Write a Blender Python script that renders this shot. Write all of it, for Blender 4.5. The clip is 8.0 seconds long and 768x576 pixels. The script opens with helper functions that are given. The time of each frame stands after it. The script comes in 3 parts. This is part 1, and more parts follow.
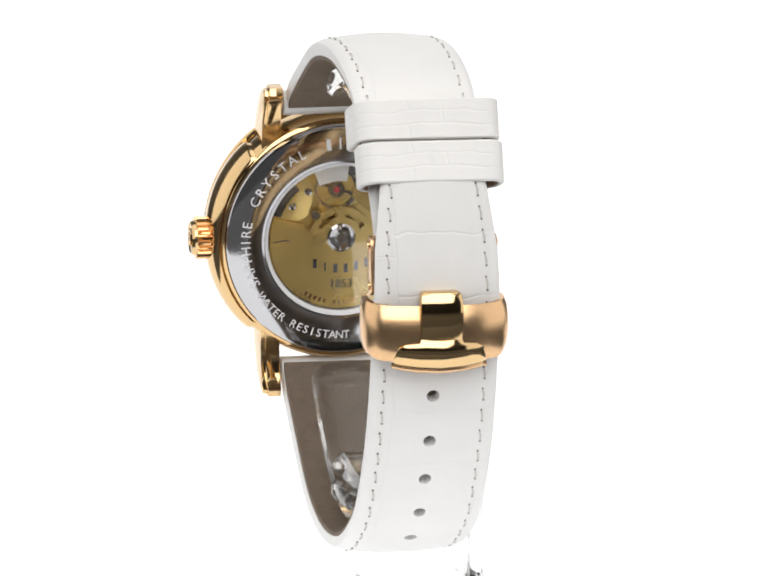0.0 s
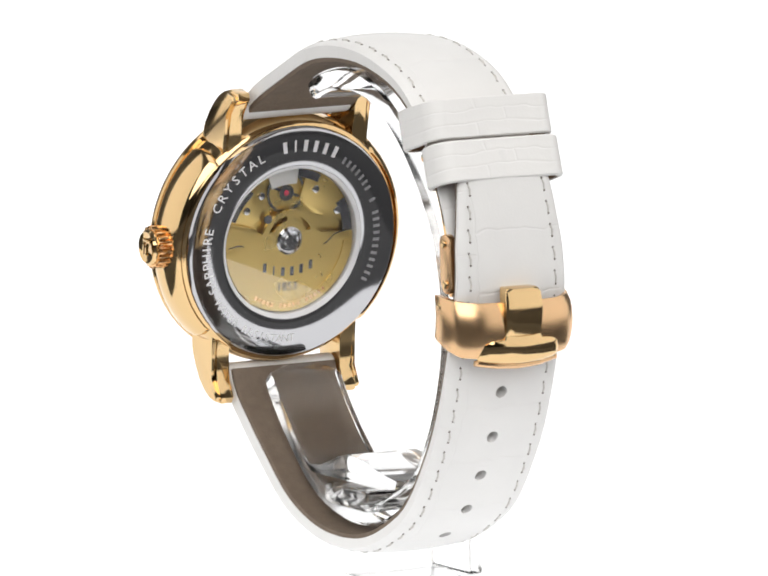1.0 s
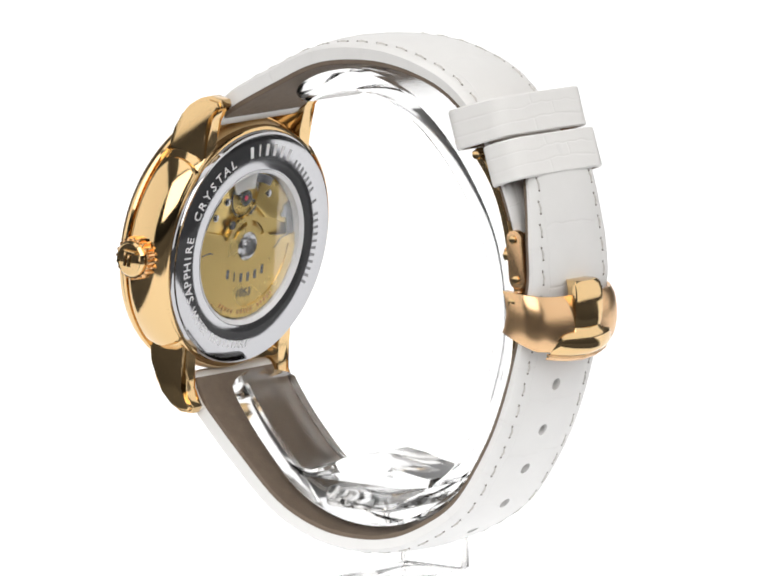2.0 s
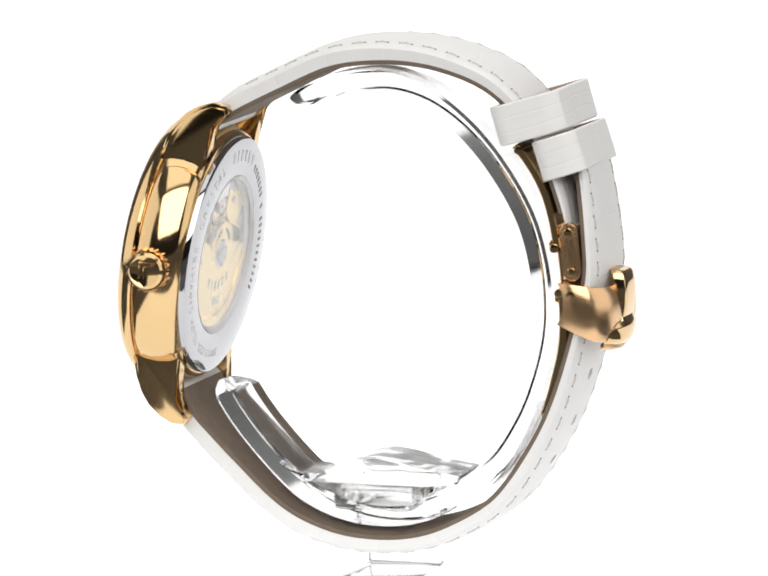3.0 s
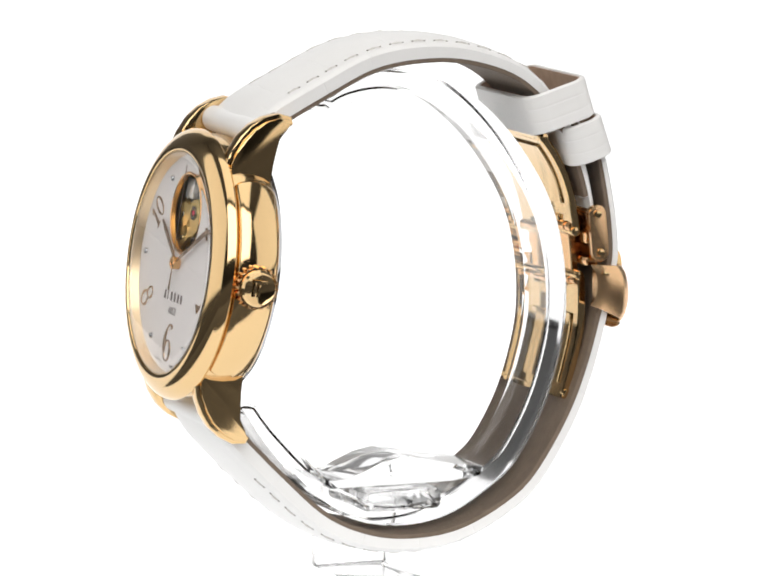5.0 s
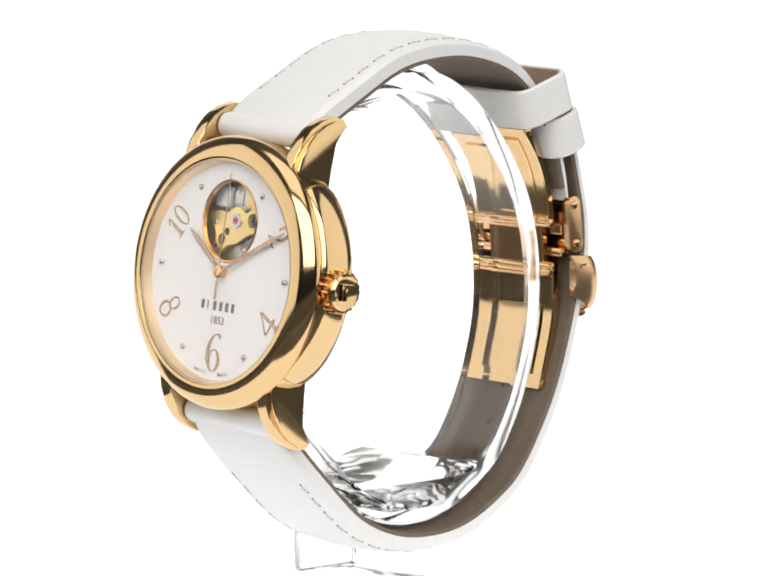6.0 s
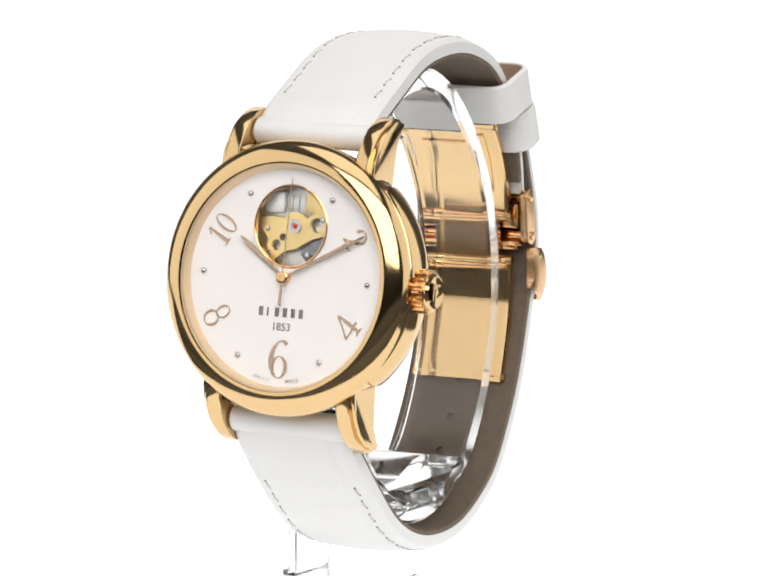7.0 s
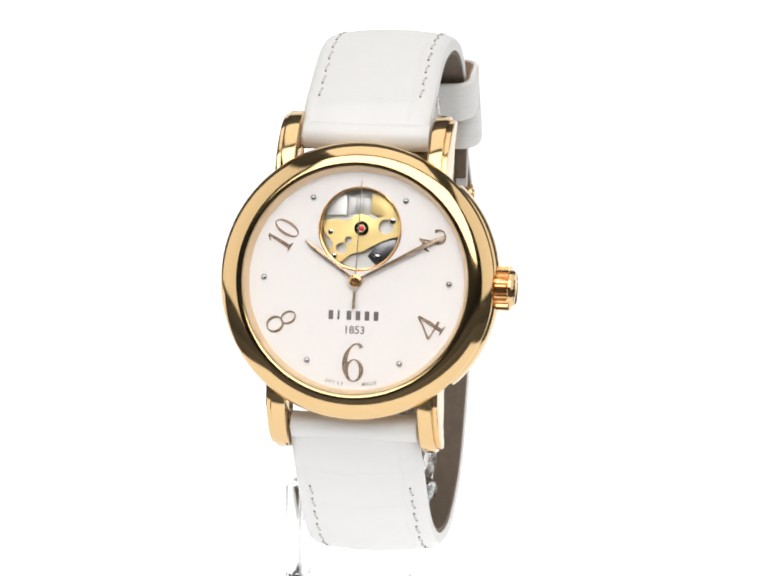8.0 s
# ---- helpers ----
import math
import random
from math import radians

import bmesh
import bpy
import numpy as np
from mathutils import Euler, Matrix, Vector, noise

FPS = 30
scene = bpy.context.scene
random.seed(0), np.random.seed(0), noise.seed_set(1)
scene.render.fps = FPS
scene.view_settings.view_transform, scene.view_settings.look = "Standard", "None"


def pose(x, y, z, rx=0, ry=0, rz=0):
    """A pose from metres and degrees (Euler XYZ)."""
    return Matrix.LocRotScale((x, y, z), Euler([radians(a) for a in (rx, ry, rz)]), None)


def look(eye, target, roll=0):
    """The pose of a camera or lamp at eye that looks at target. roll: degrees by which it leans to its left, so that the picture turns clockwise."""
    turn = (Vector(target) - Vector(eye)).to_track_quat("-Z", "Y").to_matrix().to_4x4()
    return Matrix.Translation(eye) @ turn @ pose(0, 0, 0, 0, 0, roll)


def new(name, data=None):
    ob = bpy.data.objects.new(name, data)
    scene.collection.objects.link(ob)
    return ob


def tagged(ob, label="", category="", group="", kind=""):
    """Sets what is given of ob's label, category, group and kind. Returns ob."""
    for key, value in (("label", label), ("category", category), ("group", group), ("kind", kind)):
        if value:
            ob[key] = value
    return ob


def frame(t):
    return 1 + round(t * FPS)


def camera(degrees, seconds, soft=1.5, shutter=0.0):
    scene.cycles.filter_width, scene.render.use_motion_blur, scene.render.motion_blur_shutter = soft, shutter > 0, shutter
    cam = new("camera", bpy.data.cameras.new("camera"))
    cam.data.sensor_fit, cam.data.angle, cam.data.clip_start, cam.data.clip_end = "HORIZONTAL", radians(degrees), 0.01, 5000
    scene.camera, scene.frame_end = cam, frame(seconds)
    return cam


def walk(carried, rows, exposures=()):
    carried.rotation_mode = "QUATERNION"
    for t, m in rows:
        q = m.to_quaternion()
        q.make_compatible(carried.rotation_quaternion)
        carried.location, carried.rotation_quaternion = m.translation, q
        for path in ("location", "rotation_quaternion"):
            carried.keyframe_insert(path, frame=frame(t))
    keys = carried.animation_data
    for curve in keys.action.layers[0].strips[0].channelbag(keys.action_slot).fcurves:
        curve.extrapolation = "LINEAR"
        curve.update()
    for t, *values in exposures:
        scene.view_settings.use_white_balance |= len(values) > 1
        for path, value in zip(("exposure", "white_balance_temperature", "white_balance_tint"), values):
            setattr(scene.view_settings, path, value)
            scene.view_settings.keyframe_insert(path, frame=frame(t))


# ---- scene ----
# Camera: a long lens, standing still on its tripod.
cam = camera(6.0, 8.0, soft=1.9)
EYE = pose(0.0, -0.98, 0.1795, 90 - 7.787, 0, 0.002)
walk(cam, [(0.0, EYE), (8.0, EYE)])

# ---- light ----
world = bpy.data.worlds.new("world")
scene.world = world
world.use_nodes = True
world.node_tree.nodes["Background"].inputs[0].default_value = (0.9, 0.93, 1.0, 1)
world.node_tree.nodes["Background"].inputs[1].default_value = 0.05
scene.view_settings.exposure = 0.0


def softbox(name, eye, target, sx, sy, watts, colour=(1, 0.98, 0.95)):
    data = bpy.data.lights.new(name, "AREA")
    data.shape, data.size, data.size_y, data.energy, data.color = "RECTANGLE", sx, sy, watts, colour
    ob = new(name, data)
    ob.matrix_world = look(eye, target)
    return ob


# tall soft boxes stand on both sides of the small white table, one hangs above
softbox("unseen_softbox", (-0.47, -0.12, 0.32), (0, -0.12, 0.30), 0.75, 0.6, 1.5)
softbox("unseen_softbox", (0.47, -0.12, 0.32), (0, -0.12, 0.30), 0.75, 0.6, 1.5)
softbox("unseen_softbox", (0.0, -0.1, 0.85), (0, 0, 0.05), 0.7, 0.6, 1.8)
# unseen frontal fill above the camera, added to brighten dial and strap
softbox("unseen_softbox", (0.0, -0.82, 0.66), (0, 0, 0.05), 1.1, 0.8, 9.0)

# ---- materials ----


def material(name, colour, rough=0.5, metal=0.0, vary=0.06, scale=400.0, bump=0.0, bump_scale=900.0, rough_vary=0.0, **extra):
    mat = bpy.data.materials.new(name)
    mat.use_nodes = True
    nt = mat.node_tree
    b = nt.nodes["Principled BSDF"]
    b.inputs["Roughness"].default_value = rough
    b.inputs["Metallic"].default_value = metal
    for key, value in extra.items():
        b.inputs[key.replace("_", " ")].default_value = value
    tc = nt.nodes.new("ShaderNodeTexCoord")
    if vary:
        n1 = nt.nodes.new("ShaderNodeTexNoise")
        n1.inputs["Scale"].default_value, n1.inputs["Detail"].default_value = scale, 5
        nt.links.new(tc.outputs["Object"], n1.inputs["Vector"])
        mix = nt.nodes.new("ShaderNodeMix")
        mix.data_type = "RGBA"
        mix.inputs["A"].default_value = (*[c * (1 - vary) for c in colour], 1)
        mix.inputs["B"].default_value = (*[min(1, c * (1 + vary)) for c in colour], 1)
        nt.links.new(n1.outputs["Fac"], mix.inputs["Factor"])
        nt.links.new(mix.outputs["Result"], b.inputs["Base Color"])
    else:
        b.inputs["Base Color"].default_value = (*colour, 1)
    if rough_vary:
        n3 = nt.nodes.new("ShaderNodeTexNoise")
        n3.inputs["Scale"].default_value, n3.inputs["Detail"].default_value = scale * 0.5, 4
        nt.links.new(tc.outputs["Object"], n3.inputs["Vector"])
        mr = nt.nodes.new("ShaderNodeMapRange")
        mr.inputs["To Min"].default_value, mr.inputs["To Max"].default_value = max(0, rough - rough_vary), rough + rough_vary
        nt.links.new(n3.outputs["Fac"], mr.inputs["Value"])
        nt.links.new(mr.outputs["Result"], b.inputs["Roughness"])
    if bump:
        n2 = nt.nodes.new("ShaderNodeTexNoise")
        n2.inputs["Scale"].default_value, n2.inputs["Detail"].default_value = bump_scale, 4
        nt.links.new(tc.outputs["Object"], n2.inputs["Vector"])
        bp = nt.nodes.new("ShaderNodeBump")
        bp.inputs["Strength"].default_value, bp.inputs["Distance"].default_value = bump, 0.0003
        nt.links.new(n2.outputs["Fac"], bp.inputs["Height"])
        nt.links.new(bp.outputs["Normal"], b.inputs["Normal"])
    return mat


def leather(name, colour, rough, cells, depth):
    """Embossed hide: scales of uneven size along the strap, fine pores."""
    mat = material(name, colour, rough, 0, vary=0.03, scale=250)
    nt = mat.node_tree
    b = nt.nodes["Principled BSDF"]
    uv = nt.nodes.new("ShaderNodeUVMap")
    warp = nt.nodes.new("ShaderNodeTexNoise")
    warp.inputs["Scale"].default_value = 160
    nt.links.new(uv.outputs["UV"], warp.inputs["Vector"])
    add = nt.nodes.new("ShaderNodeMix")
    add.data_type = "VECTOR"
    add.inputs["Factor"].default_value = 0.0025
    nt.links.new(uv.outputs["UV"], add.inputs["A"])
    nt.links.new(warp.outputs["Color"], add.inputs["B"])
    br = nt.nodes.new("ShaderNodeTexBrick")
    br.inputs["Scale"].default_value = 1.0
    br.inputs["Brick Width"].default_value, br.inputs["Row Height"].default_value = cells
    br.inputs["Mortar Size"].default_value, br.inputs["Mortar Smooth"].default_value = 0.00022, 1.0
    br.offset = 0.35
    nt.links.new(add.outputs["Result"], br.inputs["Vector"])
    pores = nt.nodes.new("ShaderNodeTexNoise")
    pores.inputs["Scale"].default_value, pores.inputs["Detail"].default_value = 2600, 3
    nt.links.new(uv.outputs["UV"], pores.inputs["Vector"])
    b1 = nt.nodes.new("ShaderNodeBump")
    b1.invert = True
    b1.inputs["Strength"].default_value, b1.inputs["Distance"].default_value = depth, 0.0002
    nt.links.new(br.outputs["Fac"], b1.inputs["Height"])
    b2 = nt.nodes.new("ShaderNodeBump")
    b2.inputs["Strength"].default_value, b2.inputs["Distance"].default_value = 0.15, 0.0001
    nt.links.new(pores.outputs["Fac"], b2.inputs["Height"])
    nt.links.new(b1.outputs["Normal"], b2.inputs["Normal"])
    nt.links.new(b2.outputs["Normal"], b.inputs["Normal"])
    return mat


GOLD = material("polished_rose_gold", (0.72, 0.505, 0.26), 0.1, 1.0, vary=0.02, rough_vary=0.03, scale=300)
GOLD_SATIN = material("satin_rose_gold", (0.73, 0.475, 0.265), 0.26, 1.0, vary=0.03, scale=900, rough_vary=0.02)
REHAUT = material("pale_gilt_flange", (0.82, 0.64, 0.42), 0.32, 0.9, vary=0.03)
GOLD_DEEP = material("inner_rose_gold", (0.8, 0.49, 0.24), 0.16, 1.0, vary=0.04)
BRASS = material("gilt_brass", (0.85, 0.66, 0.3), 0.4, 1.0, vary=0.08, scale=500, rough_vary=0.08)
GILT_POLISHED = material("polished_gilt_plate", (0.76, 0.57, 0.22), 0.29, 1.0, vary=0.12, scale=350, rough_vary=0.08)
ETCHED_FAINT = material("faintly_etched_steel", (0.3, 0.3, 0.31), 0.5, 0.6, vary=0.1)
STEEL_MATT = material("grained_steel", (0.7, 0.7, 0.7), 0.4, 1.0, vary=0.1, scale=900, rough_vary=0.1)
STEEL = material("polished_steel", (0.5, 0.5, 0.52), 0.07, 1.0, vary=0.03, rough_vary=0.03)
# pale rough steel, its colour stands in for white mirror reflections
STEEL_REFLECTION = material("steel_painted_reflection", (0.86, 0.86, 0.85), 0.5, 0.9, vary=0.05, scale=900, rough_vary=0.1)
STEEL_DARK = material("dark_steel", (0.22, 0.22, 0.24), 0.25, 1.0, vary=0.1)
ENGRAVED = material("etched_steel", (0.78, 0.78, 0.8), 0.55, 0.3, vary=0.05)
RUBY = material("ruby_jewel", (0.55, 0.03, 0.08), 0.08, 0, vary=0.1, Coat_Weight=0.6)
DIAL = material("white_dial_lacquer", (0.665, 0.637, 0.63), 0.35, 0, vary=0.015, bump=0.04, bump_scale=3000)
PRINT = material("grey_brown_dial_print", (0.12, 0.1, 0.095), 0.5, 0, vary=0.1)
NUMERAL = material("gilt_numerals", (0.45, 0.33, 0.24), 0.25, 0.9, vary=0.1)
LEATHER = leather("white_embossed_leather", (0.78, 0.777, 0.775), 0.42, (0.0078, 0.0142), 0.3)
LEATHER_PLAIN = leather("white_keeper_leather", (0.8, 0.795, 0.79), 0.4, (0.0135, 0.0019), 0.2)
LINING = material("taupe_leather_lining", (0.16, 0.119, 0.087), 0.7, 0, vary=0.22, scale=700, bump=0.35, bump_scale=2500)
TAN = material("tan_keeper_lining", (0.36, 0.25, 0.18), 0.7, 0, vary=0.2, scale=700, bump=0.3)
THREAD = material("grey_white_thread", (0.6, 0.58, 0.56), 0.8, 0, vary=0.2, scale=3000)
NEEDLE = material("dark_needle_hole", (0.2, 0.18, 0.165), 0.9, 0, vary=0.2, scale=3000)
ACRYLIC = material("clear_acrylic", (1, 1, 1), 0.07, 0, vary=0, bump=0.03, bump_scale=130, Transmission_Weight=1.0, IOR=1.31)
CRYSTAL = material("sapphire_crystal", (1, 1, 1), 0.0, 0, vary=0, Transmission_Weight=1.0, IOR=1.6)
CRYSTAL_COATED = material("coated_sapphire_crystal", (1, 1, 1), 0.0, 0, vary=0, Transmission_Weight=1.0, IOR=1.25)
WALL = material("pale_studio_paint", (0.5, 0.5, 0.5), 0.8, 0, vary=0.1, scale=6, bump=0.2, bump_scale=80)
GREY_CLOTH = material("grey_cloth", (0.06, 0.06, 0.06), 0.9, 0, vary=0.1, scale=20, bump=0.1, bump_scale=300)
TABLE_TOP = material("dark_table_laminate", (0.03, 0.03, 0.032), 0.6, 0, vary=0.1, scale=9, bump=0.1, bump_scale=200)
TABLE = material("black_cloth", (0.022, 0.022, 0.024), 0.9, 0, vary=0.1, scale=20, bump=0.1, bump_scale=300)
# emission put into the sheet makes it burn out to plain white
SHEET = material("glowing_white_sheet", (0.25, 0.25, 0.25), 0.5, 0, vary=0.01, scale=8, Emission_Color=(1, 1, 1, 1), Emission_Strength=1.0)

# ---- mesh helpers; all lengths in millimetres ----
LIFT = 50.5
HEAD, CENTRE = 1.0, -0.43
BACK = 0.65


def middle(y):
    """The strap stands a little askew on the stand: the middle of its width at depth y."""
    head = HEAD - 0.3
    return head + (CENTRE - head) * (y + 30) / 58



def solid(name, bm, mat, parent=None, label="", m=None, sharp=35):
    """Links a bmesh as one mesh object, under a thing or a part."""
    if m is not None:
        bm.transform(m)
    bm.transform(Matrix.Scale(0.001, 4))
    bmesh.ops.recalc_face_normals(bm, faces=bm.faces)
    me = bpy.data.meshes.new(name)
    bm.to_mesh(me)
    bm.free()
    for f in me.polygons:
        f.use_smooth = True
    me.set_sharp_from_angle(angle=radians(sharp))
    me.materials.append(mat)
    ob = new(name, me)
    ob.parent = parent
    if label:
        ob["label"] = label
    return ob


def lathe(profile, n=128, bm=None, start=0.0, end=360.0):
    """A closed profile of (radius, z) turned about z."""
    bm = bm or bmesh.new()
    full = end - start >= 360
    rings = []
    for i in range(n if full else n + 1):
        a = radians(start + (end - start) * i / n)
        rings.append([bm.verts.new((r * math.cos(a), r * math.sin(a), z)) for r, z in profile])
    k = len(profile)
    for i in range(n):
        p, q = rings[i], rings[(i + 1) % len(rings)]
        for j in range(k):
            bm.faces.new((p[j], p[(j + 1) % k], q[(j + 1) % k], q[j]))
    if not full:
        bm.faces.new(rings[0])
        bm.faces.new(rings[-1])
    bmesh.ops.remove_doubles(bm, verts=bm.verts, dist=1e-5)
    return bm


def prism(outline, z0, z1, bevel=0.0, bm=None, segments=2):
    bm = bm or bmesh.new()
    a = [bm.verts.new((x, y, z0)) for x, y in outline]
    b = [bm.verts.new((x, y, z1)) for x, y in outline]
    n = len(outline)
    faces = [bm.faces.new(a[::-1]), bm.faces.new(b)]
    for i in range(n):
        faces.append(bm.faces.new((a[i], a[(i + 1) % n], b[(i + 1) % n], b[i])))
    if bevel:
        edges = {e for f in faces[:2] for e in f.edges}
        bmesh.ops.bevel(bm, geom=list(edges), offset=bevel, segments=segments, profile=0.6, affect="EDGES", clamp_overlap=True)
    return bm


def block(x0, x1, y0, y1, z0, z1, bevel=0.3, bm=None, segments=2):
    bm = bm or bmesh.new()
    vs = [bm.verts.new((x, y, z)) for x in (x0, x1) for y in (y0, y1) for z in (z0, z1)]
    idx = ((0, 1, 3, 2), (4, 6, 7, 5), (0, 4, 5, 1), (2, 3, 7, 6), (0, 2, 6, 4), (1, 5, 7, 3))
    fs = [bm.faces.new([vs[i] for i in f]) for f in idx]
    if bevel:
        bmesh.ops.bevel(bm, geom=list({e for f in fs for e in f.edges}), offset=bevel, segments=segments, profile=0.6, affect="EDGES", clamp_overlap=True)
    return bm


def rod(p, q, r, n=16, bm=None, bevel=0.0):
    bm = bm or bmesh.new()
    p, q = Vector(p), Vector(q)
    turn = (q - p).to_track_quat("Z", "Y").to_matrix().to_4x4()
    got = bmesh.ops.create_cone(bm, cap_ends=True, segments=n, radius1=r, radius2=r, depth=(q - p).length, matrix=Matrix.Translation((p + q) / 2) @ turn)
    if bevel:
        caps = {e for v in got["verts"] for e in v.link_edges if abs((e.verts[0].co - e.verts[1].co).normalized().dot((q - p).normalized())) < 0.1}
        bmesh.ops.bevel(bm, geom=list(caps), offset=bevel, segments=2, profile=0.6, affect="EDGES")
    return bm


def circle(r, n=48, cx=0.0, cy=0.0, a0=0.0, a1=360.0):
    full = a1 - a0 >= 360
    return [(cx + r * math.cos(radians(a0 + (a1 - a0) * i / (n if full else n - 1))), cy + r * math.sin(radians(a0 + (a1 - a0) * i / (n if full else n - 1)))) for i in range(n)]


def sphere(at, r, bm=None, squash=1.0):
    bm = bm or bmesh.new()
    bmesh.ops.create_uvsphere(bm, u_segments=14, v_segments=8, radius=r, matrix=Matrix.Translation(at) @ Matrix.Diagonal((1, 1, squash, 1)))
    return bm


def smooth_path(points, n):
    """An even walk of n points along a smooth curve through the points."""
    pts = [Vector(p) for p in points]
    dense = []
    for i in range(len(pts) - 1):
        p0, p1, p2, p3 = pts[max(i - 1, 0)], pts[i], pts[i + 1], pts[min(i + 2, len(pts) - 1)]
        for k in range(24):
            t = k / 24
            dense.append(0.5 * ((2 * p1) + (p2 - p0) * t + (2 * p0 - 5 * p1 + 4 * p2 - p3) * t * t + (3 * p1 - p0 - 3 * p2 + p3) * t ** 3))
    dense.append(pts[-1])
    run = [0.0]
    for a, b in zip(dense, dense[1:]):
        run.append(run[-1] + (b - a).length)
    out, j = [], 0
    for i in range(n):
        s = run[-1] * i / (n - 1)
        while j < len(run) - 2 and run[j + 1] < s:
            j += 1
        k = (s - run[j]) / max(run[j + 1] - run[j], 1e-9)
        out.append(dense[j].lerp(dense[j + 1], min(max(k, 0), 1)))
    for _ in range(3):
        out = [out[0]] + [(a + 2 * b + c) / 4 for a, b, c in zip(out, out[1:], out[2:])] + [out[-1]]
    return out, run[-1]


class Band:
    """A path in the plane of the strap: points (y, z), outward normals, widths."""

    def __init__(self, points, n, outward):
        self.p, self.length = smooth_path(points, n)
        self.n = []
        for i in range(n):
            d = self.p[min(i + 1, n - 1)] - self.p[max(i - 1, 0)]
            d = Vector((d[0], d[1])).normalized()
            self.n.append(Vector((d[1], -d[0])) * outward)

    def at(self, s, h, x):
        """The place a share s along, h out from the path and x across."""
        f = min(max(s, 0), 1) * (len(self.p) - 1)
        i = min(int(f), len(self.p) - 2)
        p = Vector(self.p[i]).lerp(Vector(self.p[i + 1]), f - i)
        nn = self.n[i].lerp(self.n[i + 1], f - i)
        return Vector((middle(p[0]) + 0.014 * p[1] + x, p[0] + nn[0] * h + BACK, p[1] + nn[1] * h + LIFT))


def loft_band(band, section, n0=0, n1=None):
    """A solid along the band; section(s) gives the ring of (x, h)."""
    bm = bmesh.new()
    uv = bm.loops.layers.uv.new("UVMap")
    rings, n = [], len(band.p)
    where = {}
    for i in range(n0, n1 or n):
        s = i / (n - 1)
        ring = []
        for x, h in section(s):
            v = bm.verts.new(band.at(s, h, x))
            where[v] = (s * band.length * 0.001, x * 0.001 + 0.05)
            ring.append(v)
        rings.append(ring)
    for a, b in zip(rings, rings[1:]):
        k = len(a)
        for j in range(k):
            bm.faces.new((a[j], a[(j + 1) % k], b[(j + 1) % k], b[j]))
    bm.faces.new(rings[0])
    bm.faces.new(rings[-1])
    for f in bm.faces:
        for lp in f.loops:
            lp[uv].uv = where[lp.vert]
    return bm


def cut(ob, cutter_bm):
    """Cuts real holes into a part, then throws the cutter away."""
    me = bpy.data.meshes.new("cutter")
    cutter_bm.transform(Matrix.Scale(0.001, 4))
    bmesh.ops.recalc_face_normals(cutter_bm, faces=cutter_bm.faces)
    cutter_bm.to_mesh(me)
    cutter_bm.free()
    tool = new("cutter", me)
    mod = ob.modifiers.new("cut", "BOOLEAN")
    mod.operation, mod.solver, mod.object = "DIFFERENCE", "EXACT", tool
    bpy.context.view_layer.update()
    done = bpy.data.meshes.new_from_object(ob.evaluated_get(bpy.context.evaluated_depsgraph_get()))
    ob.modifiers.clear()
    old, ob.data = ob.data, done
    done.name = ob.name
    bpy.data.objects.remove(tool)
    bpy.data.meshes.remove(me)
    bpy.data.meshes.remove(old)


def letters(text, height, depth, widen=1.0):
    """Built-in font as a bmesh, centred on its own middle, lying in xy."""
    cu = bpy.data.curves.new("letters", "FONT")
    cu.body, cu.size, cu.extrude, cu.align_x = text, height * 1.37, depth, "CENTER"
    cu.resolution_u = 3
    cu.offset = 0 if text == "4" else height * (0.02 if text == "1853" else 0.004)
    ob = new("letters", cu)
    bpy.context.view_layer.update()
    me = bpy.data.meshes.new_from_object(ob.evaluated_get(bpy.context.evaluated_depsgraph_get()))
    bm = bmesh.new()
    bm.from_mesh(me)
    bpy.data.objects.remove(ob)
    bpy.data.curves.remove(cu)
    bpy.data.meshes.remove(me)
    bm.transform(Matrix.Translation((0, -height / 2, 0)))
    bm.transform(Matrix.Diagonal((widen, 1, 1, 1)))
    return bm


def merge(bm, other, m=None):
    if m is not None:
        other.transform(m)
    me = bpy.data.meshes.new("join")
    other.to_mesh(me)
    other.free()
    bm.from_mesh(me)
    bpy.data.meshes.remove(me)
    return bm


def turned(x, y, z, rz=0, flip=False):
    """A place in a face of the case, with a turn in that face; flip: on the back, to be read from behind."""
    m = Matrix.Translation((x, y, z)) @ Matrix.Rotation(radians(rz), 4, "Z")
    return m @ Matrix.Rotation(math.pi, 4, "Y") if flip else m


# ---- the studio ----


